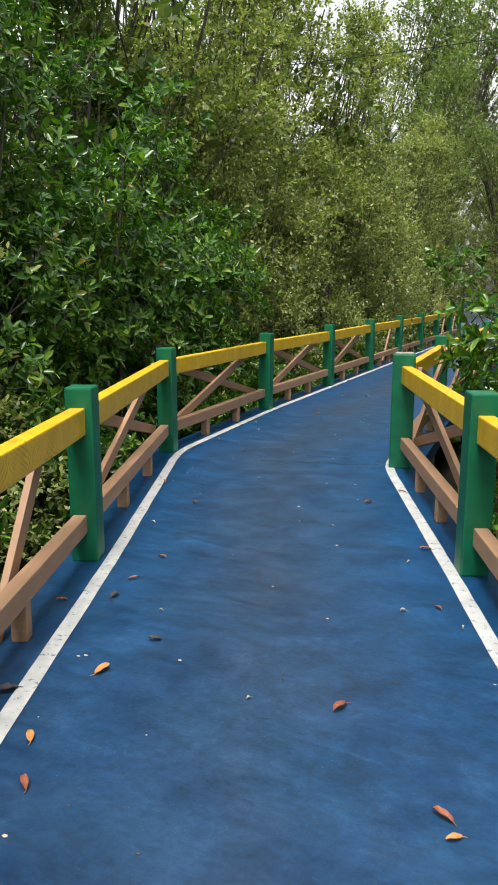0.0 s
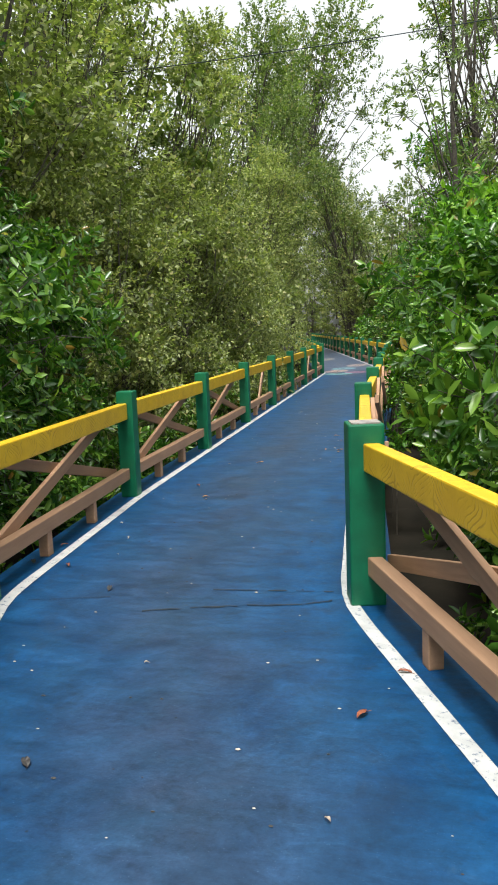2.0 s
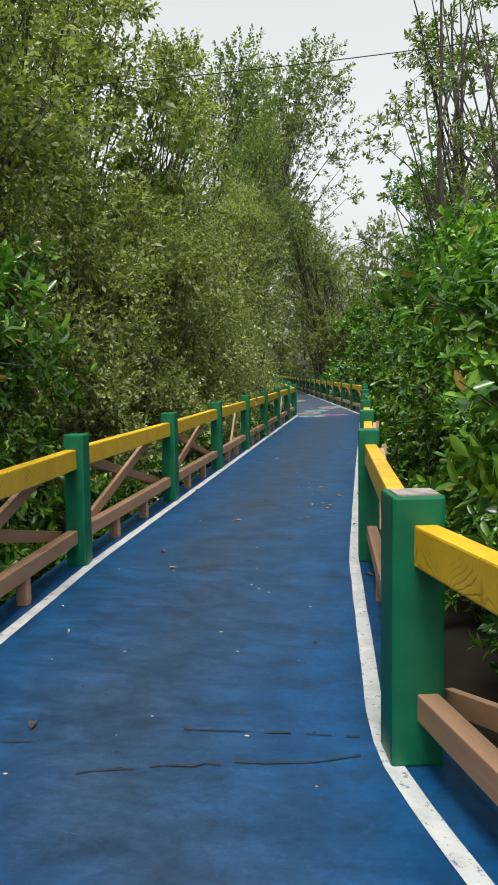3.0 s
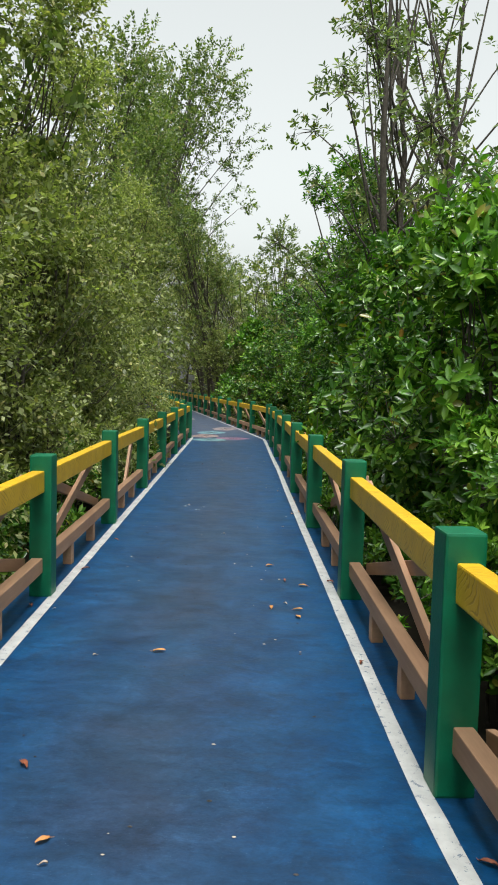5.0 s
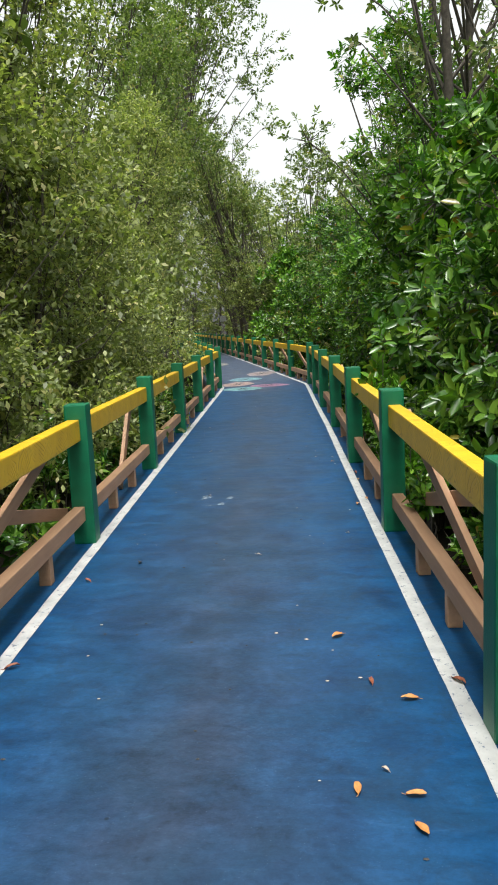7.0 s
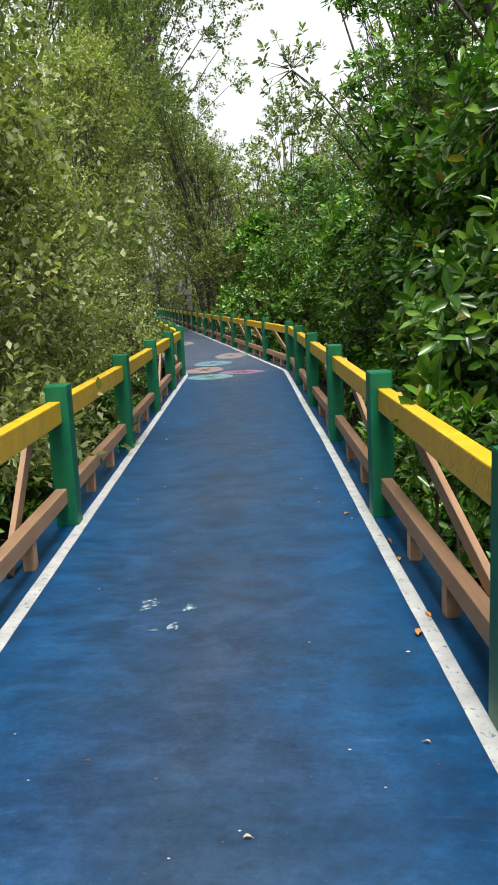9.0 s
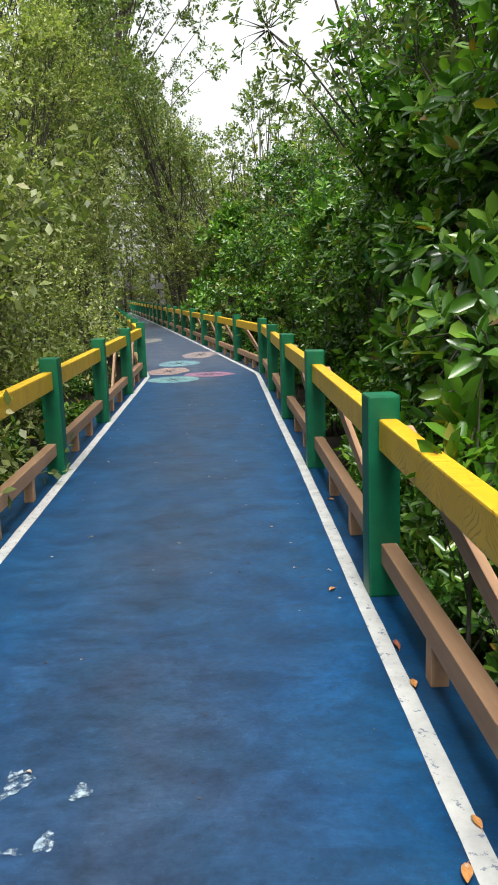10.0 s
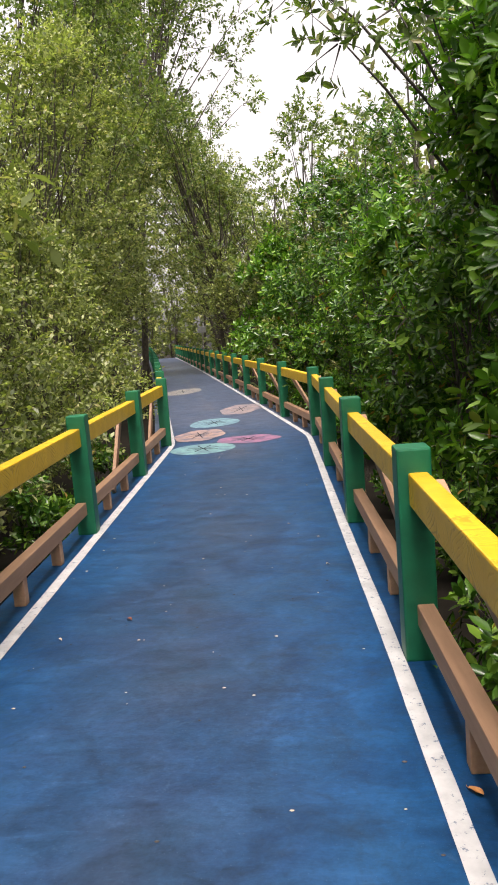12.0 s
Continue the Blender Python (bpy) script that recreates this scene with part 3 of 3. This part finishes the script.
def build_plants():
    rng = random.Random(11)
    dark_label = "dense broad-leaved mangrove bush with dark glossy leaves"
    low = [make_plant("low_mangrove", 15 + i, 1.5, 0.62, 0.2, 8, 150, "rosette", 0.125, broad_leaf, 4, 0.014, 0.3, "low broad-leaved mangrove seedling thicket under the fence", "bush") for i in range(2)]
    broad = [make_plant("mangrove_bush", 21 + i, 3.3, 1.25, 0.3, 24, 760, "rosette", 0.135, broad_leaf, 4, 0.03, 0.48, dark_label, "bush") for i in range(2)]
    bright = [make_plant("mangrove_shrub", 31 + i, 4.0, 1.35, 0.3, 26, 820, "rosette", 0.165, bright_leaf, 4, 0.03, 0.5, "fresh green broad-leaved mangrove shrub beside the walkway", "bush") for i in range(2)]
    fine = [make_plant("olive_bush", 41 + i, 4.0, 1.5, 0.1, 54, 1250, "spray", 0.078, fine_leaf, 4, 0.026, 0.34, "fine-leaved olive green mangrove bush beside the fence", "bush", twigs=0.12) for i in range(2)]
    tall_b = [make_plant("mangrove_tree", 51 + i, 7.6, 2.2, 0.9, 46, 1080, "rosette", 0.165, broad_leaf, 3, 0.045, 0.75, "tall broad-leaved mangrove tree with dense dark crown", "tree") for i in range(2)]
    tall_g = [make_plant("young_mangrove", 55 + i, 6.8, 1.7, 1.6, 28, 820, "rosette", 0.15, bright_leaf, 3, 0.05, 0.62, "young broad-leaved mangrove tree with bright green leaves", "tree") for i in range(2)]
    tall_f = [make_plant("olive_tree", 61 + i, 9.6, 2.3, 3.0, 50, 1150, "spray", 0.12, fine_leaf, 2, 0.07, 0.62, "tall fine-leaved mangrove tree with an arching olive crown", "tree", twigs=0.1, lean=1.9) for i in range(2)]
    back_t = [make_plant("forest_tree", 71 + i, 11.5, 3.0, 1.6, 40, 520, "spray", 0.20, grey_leaf, 3, 0.09, 1.15, "tall mangrove tree standing back in the forest", "tree", twigs=0.05) for i in range(2)]
    wall_t = [make_plant("background_tree", 76 + i, 9.5, 3.2, 0.6, 36, 200, "spray", 0.34, fine_leaf, 3, 0.07, 1.3, "distant mangrove tree closing the forest behind the walkway", "tree", twigs=0.0) for i in range(1)]
    canopy = [make_plant("canopy_tree", 91 + i, 13.0, 3.0, 5.2, 40, 1000, "spray", 0.15, grey_leaf, 2, 0.09, 1.0, "very tall mangrove tree with a high backlit crown", "tree", twigs=0.15, lean=2.4) for i in range(1)]
    sparse = [make_plant("slender_tree", 81 + i, 10.5, 3.0, 4.2, 46, 620, "rosette", 0.13, grey_leaf, 3 - 2 * i, 0.085, 0.55, "tall slender grey-barked tree with a thin open crown", "tree", twigs=0.6) for i in range(2)]

    over = [make_plant("overhanging_mangrove", 97 + i, 7.6, 1.5, 3.9, 26, 400, "rosette", 0.14, bright_leaf, 2, 0.05, 0.42, "broad-leaved mangrove with open branches hanging over the walkway", "tree", twigs=0.5, lean=1.7) for i in range(2)]
    sprig = [make_plant("mangrove_sapling", 95 + i, 1.85, 0.16, 1.0, 6, 16, "rosette", 0.13, bright_leaf, 1, 0.012, 0.12, "small mangrove sapling poking through the fence", "sapling", twigs=1.0) for i in range(2)]

    def put(kind, x, y, s=1.0, tall=1.0, turn=None):
        plant(rng.choice(kind), x, y, rng.uniform(0, 360) if turn is None else turn, s * rng.uniform(0.94, 1.06), tall * rng.uniform(0.92, 1.08))

    def row(points, side, items):
        for y, off, kind, s in items:
            leaning = kind is tall_f or kind is canopy or kind is over
            put(kind, edge_x(points, y) + side * off, y, s, turn=(90 + 90 * side + rng.uniform(-35, 35)) if leaning else None)

    # left of the walkway, from the fence outwards
    row(LEFT, -1, [(y, rng.uniform(0.95, 1.1), low, rng.uniform(0.8, 1.05)) for y in (0.4, 2.6, 4.4, 5.9, 7.4, 9.0, 10.6, 12.4, 14.4, 16.3, 18.4, 20.6, 23.0, 25.6)])
    row(LEFT, -1, [(-3.0, 2.0, fine, 1), (-0.6, 1.8, fine, 0.9), (1.4, 1.75, fine, 0.72), (3.2, 1.75, fine, 0.8), (5.0, 2.0, broad, 0.95), (6.7, 1.9, broad, 1.0), (8.4, 1.8, broad, 1.0), (9.9, 1.85, broad, 1.05), (11.5, 2.05, fine, 1.05), (13.3, 2.1, fine, 1.15), (15.2, 2.2, fine, 1.15), (17.0, 2.15, fine, 1.2), (18.9, 2.15, fine, 1.2), (20.8, 2.15, fine, 1.2), (22.8, 2.15, fine, 1.2), (24.9, 2.15, fine, 1.2), (27.2, 2.15, fine, 1.2), (30.0, 1.9, fine, 1.15), (12.2, 3.7, fine, 1.6), (14.6, 3.9, fine, 1.65), (17.2, 4.2, fine, 1.6), (20.0, 4.4, fine, 1.55), (23.0, 4.4, fine, 1.5)])
    # the two at negative y are unseen, added to shade the near deck
    row(LEFT, -1, [(-4.2, 2.5, tall_b, 0.95), (-1.6, 2.7, tall_b, 0.9), (3.4, 3.3, tall_b, 0.95), (5.6, 3.1, tall_b, 1.0), (8.2, 3.3, tall_b, 0.95), (6.9, 1.6, tall_b, 0.64), (8.9, 2.0, tall_b, 0.6), (10.4, 3.6, tall_b, 0.85), (4.6, 1.9, tall_b, 0.62)])
    row(LEFT, -1, [(10.8, 3.9, tall_f, 0.95), (13.4, 4.3, tall_f, 1.0), (16.6, 4.6, tall_f, 1.0), (19.6, 3.8, tall_f, 1.0), (22.8, 4.4, tall_f, 1.05), (31.6, 3.6, tall_f, 0.95), (34.6, 3.2, tall_f, 1.0), (37.5, 2.8, tall_f, 1.1), (43.0, 2.6, tall_f, 1.1), (48.0, 2.2, tall_f, 1.1), (54.0, 2.0, tall_f, 1.15)])
    row(LEFT, -1, [(-2.0, 5.0, wall_t, 0.8), (1.2, 5.0, wall_t, 0.85), (4.0, 6.2, back_t, 0.95), (7.5, 5.6, back_t, 1.0), (10.0, 5.6, back_t, 1.0), (12.6, 5.4, back_t, 1.0), (15.4, 6.0, back_t, 1.05), (18.4, 5.8, back_t, 1.05), (21.8, 6.2, back_t, 1.05), (26.5, 7.6, back_t, 0.95), (31.0, 5.6, back_t, 0.95), (37.0, 4.2, back_t, 1.1)])
    row(LEFT, -1, [(y, 9.5, wall_t, 1.1) for y in (-4, 5, 14, 23, 33)])
    row(RIGHT, 1, [(16.7, 0.85, low, 0.85), (17.6, 0.8, low, 0.9), (18.6, 0.82, low, 0.85), (19.3, 0.85, low, 0.9)])
    # saplings that reach through the rails
    row(RIGHT, 1, [(15.95, 0.27, sprig, 1.0), (15.75, 0.36, sprig, 0.97), (14.75, 0.32, sprig, 0.68), (13.55, 0.22, sprig, 0.85), (13.62, 0.26, sprig, 0.70), (10.85, 0.30, sprig, 0.50), (10.2, 0.34, sprig, 0.62), (20.6, 0.24, sprig, 0.52), (18.3, 0.36, sprig, 0.62), (23.0, 0.25, sprig, 0.9), (29.2, 0.25, sprig, 0.95)])
    # right of the walkway
    row(RIGHT, 1, [(y, rng.uniform(0.95, 1.1), low, rng.uniform(0.8, 1.05)) for y in (1.0, 2.6, 4.2, 5.6, 7.0, 8.4, 9.8, 11.2, 12.6, 14.0, 15.4, 16.8, 18.4, 20.2, 22.4, 25.0)])
    row(RIGHT, 1, [(-2.6, 2.0, broad, 1), (0.2, 1.9, broad, 1), (2.6, 2.15, broad, 1), (4.7, 2.15, broad, 1.1), (6.6, 2.0, broad, 1.1), (8.3, 1.85, broad, 0.9), (9.8, 1.35, bright, 0.68), (11.0, 1.5, bright, 0.78), (12.2, 1.6, bright, 0.85), (10.4, 2.5, bright, 0.8), (12.8, 2.4, bright, 0.9), (13.5, 1.6, bright, 0.95), (14.8, 2.6, bright, 1.0), (15.0, 1.75, broad, 1.1), (16.4, 1.6, bright, 1.0), (17.7, 2.05, broad, 1.35), (18.9, 1.95, bright, 1.2), (20.2, 2.15, broad, 1.45), (21.5, 2.05, bright, 1.3), (23.2, 1.95, bright, 1.25), (16.8, 2.7, bright, 1.1), (19.4, 2.7, bright, 1.15), (22.0, 2.7, bright, 1.15), (25.2, 1.8, broad, 1.15), (28.0, 1.8, bright, 1.0), (31.0, 1.8, bright, 1.0), (35.0, 1.9, broad, 1.2), (40.0, 2.0, bright, 1.2)])
    # those at y -0.6 and -3.4: out of view, added to block skylight
    row(RIGHT, 1, [(25.5, 2.6, tall_b, 0.76), (28.2, 2.4, tall_b, 0.8), (31.0, 2.3, tall_b, 0.8), (34.2, 2.4, tall_b, 0.78), (4.4, 2.9, tall_b, 0.85), (-0.6, 2.6, tall_b, 0.9), (-3.4, 2.4, tall_b, 0.9), (7.0, 1.75, tall_b, 0.56), (9.0, 1.9, tall_b, 0.50), (10.6, 3.4, tall_g, 0.7), (13.4, 3.2, tall_g, 0.74), (18.6, 2.6, tall_g, 0.72), (21.2, 2.4, tall_g, 0.76), (23.6, 2.2, tall_g, 0.78), (26.4, 2.1, tall_g, 0.74), (30.0, 2.0, tall_g, 0.74)])
    row(RIGHT, 1, [(21.2, 2.7, over, 0.85), (23.8, 2.6, over, 0.92), (7.4, 2.3, over, 0.75)])
    row(RIGHT, 1, [(y, 2.7, wall_t, 0.60) for y in (32.5, 35.5, 38.5, 41.5, 45, 49, 53, 57, 61, 65)])
    row(LEFT, -1, [(y, 2.7, wall_t, 0.60) for y in (32.5, 36, 39.5, 43, 47, 51, 55, 59, 63)])
    row(RIGHT, 1, [(-2.0, 5.0, wall_t, 0.75), (1.4, 4.6, wall_t, 0.75), (7.0, 5.5, back_t, 0.68), (12.0, 6.0, back_t, 0.55), (17.0, 5.4, back_t, 0.6), (22.0, 5.0, back_t, 0.62), (27.5, 4.5, back_t, 0.66), (33.0, 4.2, back_t, 0.72), (40.0, 4.2, back_t, 0.85)])
    row(RIGHT, 1, [(y, 9.0, wall_t, 0.75) for y in (-3, 6, 14, 22, 31)])
    row(RIGHT, 1, [(y, 4.6, wall_t, 0.9) for y in (36, 43, 50, 57, 64)])
    row(LEFT, -1, [(y, 4.4, wall_t, 0.95) for y in (41, 49, 57, 65)])
    row(LEFT, -1, [(39.0, 3.2, canopy, 1.0), (44.0, 5.0, canopy, 1.4), (54.0, 1.1, canopy, 1.75), (62.0, 3.5, canopy, 1.6)])
    row(RIGHT, 1, [(47.0, 1.3, canopy, 0.95), (60.0, 2.6, canopy, 1.3), (36.0, 3.6, back_t, 0.68), (41.0, 3.4, back_t, 0.75), (47.0, 3.2, back_t, 0.85), (46.0, 2.2, tall_f, 1.0), (51.0, 2.0, tall_f, 1.1), (57.0, 2.0, tall_f, 1.15)])
    for k, x, y, s in [(0, 0.85, 19.6, 1.0), (1, 3.2, 16.4, 0.95), (1, 1.0, 24.2, 1.0)]:
        plant(sparse[k], x, y, 40 + 110 * k + 30 * s, s)
    # the forest that closes the far end and the way behind
    for i in range(9):
        plant(wall_t[0], -35.0 + 3.8 * i, 79.0 + 4.0 * (i % 2), rng.uniform(0, 360), 1.75)
    for points in (LEFT, RIGHT):
        plant(wall_t[0], points[-1][0] - 0.6, points[-1][1] + 2.8, rng.uniform(0, 360), 0.9)
    for x, y in [(5.5, -9.0), (1.5, -9.5), (9.5, -8.0), (-3.0, -8.0)]:
        plant(wall_t[0], x, y, rng.uniform(0, 360), 0.9)


# ---------------------------------------------------------------- litter
def leaf_litter_proto(name, seed, length, width, mat, label):
    rng = random.Random(seed)
    k = 7
    verts, faces = [], []
    for i in range(k):
        f = i / (k - 1)
        w = width * math.sin(math.pi * (0.06 + 0.9 * f)) ** 0.8 * 0.5
        z = 0.012 * math.sin(math.pi * f) + 0.012 * f * f * rng.uniform(0.3, 1)
        x = length * (f - 0.5)
        verts += [(x, -w, z + 0.012 * rng.uniform(0.4, 1)), (x, 0, z), (x, w, z + 0.012 * rng.uniform(0.4, 1))]
    for i in range(k - 1):
        for j in range(2):
            a = i * 3 + j
            faces.append((a, a + 1, a + 4, a + 3))
    n0 = len(verts)
    verts += [(v[0], v[1], v[2] + 0.0018) for v in verts]
    faces += [tuple(reversed([q + n0 for q in f])) for f in faces]
    me = mesh_from(name, verts, faces, mat)
    lo = min(v.co.z for v in me.vertices)
    for v in me.vertices:
        v.co.z -= lo
    ob = new(name, me)
    tagged(ob, label, "leaf", "leaves fallen on the deck")
    stem = part("stalk", quads_mesh("stalk", *tube_arrays(np.array([[-length * 0.5, 0, 0.004], [-length * 0.62, 0.004, 0.003], [-length * 0.72, 0.012, 0.003]]), [0.0022, 0.0018, 0.0015], 4), mat), ob)
    return ob


def build_litter():
    rng = random.Random(3)
    orange = leaf_litter_proto("fallen_leaf", 1, 0.105, 0.045, dead_leaf_a, "curled orange-brown dead leaf on the blue deck")
    red = leaf_litter_proto("fallen_leaf", 2, 0.09, 0.032, dead_leaf_b, "narrow red-brown dead leaf on the blue deck")
    pale = leaf_litter_proto("fallen_leaf", 3, 0.05, 0.022, dead_leaf_c, "small pale dried leaf on the blue deck")
    dark = leaf_litter_proto("fallen_leaf", 4, 0.085, 0.05, dead_leaf_d, "dark rotten leaf stuck to the blue deck")
    spots = {
        orange: [(0.167, 1.98), (0.248, 1.501), (1.606, 1.677), (-1.615, 10.165), (-1.052, 11.086), (-0.877, 11.063), (-0.874, 10.904), (-1.638, 8.414), (-1.131, 12.248), (-0.851, 11.663), (-1.251, 16.656), (-0.998, 15.738), (-0.942, 14.991), (-1.181, 18.282), (-1.01, 14.80)],
        red: [(1.088, 2.156), (0.408, 1.308), (1.556, 1.752), (1.176, 3.197), (-0.312, 2.836), (-0.366, 3.177), (-0.444, 2.44), (0.393, 5.204), (-1.334, 4.636), (0.896, 4.0), (0.268, 4.809), (-1.845, 6.347), (-2.124, 6.79), (-1.876, 8.874), (-0.243, 8.455), (-0.526, 10.15), (-2.598, 10.879), (-0.991, 11.8), (-0.65, 11.808), (-2.541, 11.895), (-2.591, 13.031), (-1.02, 16.049), (-2.76, 19.86)],
        pale: [(1.039, 3.087), (0.771, 2.062), (0.256, 4.165), (-0.793, 3.701), (1.323, 3.044), (0.042, 2.567), (0.87, 3.753), (-0.736, 5.083), (-1.594, 8.297), (-1.739, 7.03), (-1.629, 6.627), (-1.985, 7.425), (-1.941, 10.057), (-1.642, 13.503), (-1.088, 13.97), (-0.963, 11.19), (-1.007, 14.821), (-2.259, 15.195), (-1.255, 16.916), (-3.058, 19.602), (-2.665, 17.505), (-1.433, 16.951), (-1.697, 20.721), (-2.019, 21.784), (-1.943, 23.217), (-2.43, 10.84)],
        dark: [(-0.045, 1.691), (-0.26, 2.609), (0.192, 2.302), (-0.816, 4.24), (-2.124, 6.386), (-1.364, 5.976), (-2.37, 13.37)],
    }
    for proto, places in spots.items():
        for i, (x, y) in enumerate(places):
            m = pose(x, y, 0.004, 0, 0, rng.uniform(0, 360)) @ Matrix.Diagonal((*[rng.uniform(0.62, 0.9)] * 3, 1))
            if i:
                copy_thing(proto, m)
            else:
                proto.matrix_basis = m
    # crumbs of bark, petals and droppings too many to count
    for name, mat, count, lab in (("pale_crumbs", dead_leaf_c, 150, "scattered pale petals and specks on the deck"), ("dark_crumbs", dead_leaf_d, 200, "scattered dark bark crumbs on the deck")):
        verts, faces = [], []
        for _ in range(count):
            y = rng.uniform(-1.5, 27.0)
            f = rng.uniform(0.05, 0.95)
            x = edge_x(LEFT, y) * (1 - f) + edge_x(RIGHT, y) * f
            r = rng.uniform(0.0025, 0.0075)
            a = rng.uniform(0, 6.28)
            o = len(verts)
            for q in range(5):
                b = a + q * 1.257
                verts.append((x + r * math.cos(b) * 1.5, y + r * math.sin(b), 0.003))
            verts.append((x, y, 0.003 + r * 0.5))
            faces += [(o + q, o + (q + 1) % 5, o + 5) for q in range(5)]
        ob = new(name, mesh_from(name, verts, faces, mat))
        tagged(ob, lab, "litter", kind="stuff")


def build_splash(x, y, rx, ry, seed):
    """A white splash of dried paint with ragged edges."""
    rng = random.Random(seed)
    verts, faces = [(x, y, 0.004)], []
    for i in range(26):
        a = 2 * math.pi * i / 26
        r = rng.uniform(0.72, 1.0) * (1 + 0.25 * math.sin(3 * a + seed))
        verts.append((x + rx * r * math.cos(a), y + ry * r * math.sin(a), 0.004))
    faces = [(0, 1 + i, 1 + (i + 1) % 26) for i in range(26)]
    ob = new("paint_splash", mesh_from("paint_splash", verts, faces, splash_paint))
    tagged(ob, "small ragged white splash dried on the blue deck", "stain", kind="structure")


def build_cable():
    a, c = np.array([-12.5, 16.0, 6.75]), np.array([9.5, 14.8, 6.35])
    path = np.array([a + (c - a) * f + np.array([0, 0, -2.0 * f * (1 - f)]) for f in np.linspace(0, 1, 25)])
    ob = new("overhead_cable", quads_mesh("overhead_cable", *tube_arrays(path, [0.008] * 25, 6), crack_dark))
    tagged(ob, "thin black overhead cable sagging between the trees", "cable")


def build_sign():
    x, y = edge_x(RIGHT, 52.0) + 0.35, 52.0
    root = new("small_sign")
    tagged(root, "small plain white sign on a thin post beside the walkway", "sign")
    root.matrix_basis = pose(x, y, MUD_Z, 0, 0, 14)
    pole = part("pole", bevelled_box("pole", 0.05, 0.05, 2.75, bare_concrete, 0.006), root)
    panel = part("panel", bevelled_box("panel", 0.36, 0.02, 0.3, white_paint, 0.004), root)
    panel.location = (0, -0.037, 2.42)


build_cable()
build_sign()
splash_paint = make_paint("dried_white_splash", (0.16, 0.24, 0.33), (0.42, 0.50, 0.58), 0.6, 40.0, (0.10, 0.18, 0.28), 0.6)
splash_nodes, splash_links = splash_paint.node_tree.nodes, splash_paint.node_tree.links
splash_gaps = ramp(splash_nodes, splash_links, noise_tex(splash_nodes, splash_links, 34.0, 6, 0.7, coords(splash_nodes)), [(0.44, (0, 0, 0)), (0.62, (1, 1, 1))])
splash_links.new(splash_gaps, splash_nodes["Principled BSDF"].inputs["Alpha"])
for spec in [(-2.28, 15.15, 0.045, 0.075, 1), (-2.07, 15.11, 0.03, 0.045, 2), (-2.11, 14.90, 0.03, 0.05, 3), (-2.19, 14.86, 0.035, 0.014, 4)]:
    build_splash(*spec)
build_ground()
build_deck()
build_line([(x + 0.04, y + 0.02) for x, y in LEFT[:4]] + LEFT[4:], 1, 0.018)
build_line(RIGHT, -1, 0.035)
build_crack((-1.03, 5.69), (-0.06, 6.00), 0.010, 0.014, 1)
build_crack((-1.75, 5.73), (-1.25, 5.87), 0.004, 0.004, 3)
build_crack((-0.76, 6.07), (-0.08, 6.15), 0.008, 0.004, 2)
for spec in [(-3.78, 27.47, 0.38, 0.66, (0.60, 0.36, 0.24), "faded peach flower painted on the walkway", 6), (-3.47, 26.04, 0.42, 0.49, (0.25, 0.52, 0.47), "faded mint leaf painted on the walkway", 2), (-2.94, 26.75, 0.46, 0.40, (0.5, 0.16, 0.26), "faded pink flower painted on the walkway", 5), (-3.81, 29.02, 0.42, 0.64, (0.26, 0.5, 0.52), "pale mint shape painted on the walkway", 3), (-3.62, 31.15, 0.40, 0.95, (0.55, 0.38, 0.3), "faded peach circle painted on the walkway", 6), (-6.05, 37.1, 0.5, 1.15, (0.5, 0.42, 0.3), "worn yellowish circle painted on the walkway", 6)]:
    build_paint_spot(*spec)
build_fence(LEFT, -1, 7, {2, 7, 10, 11}, "green post fence with yellow top rail and tan braces")
build_fence(RIGHT, 1, 7, set(), "green post fence with yellow top rail, partly overgrown")
build_plants()
build_litter()
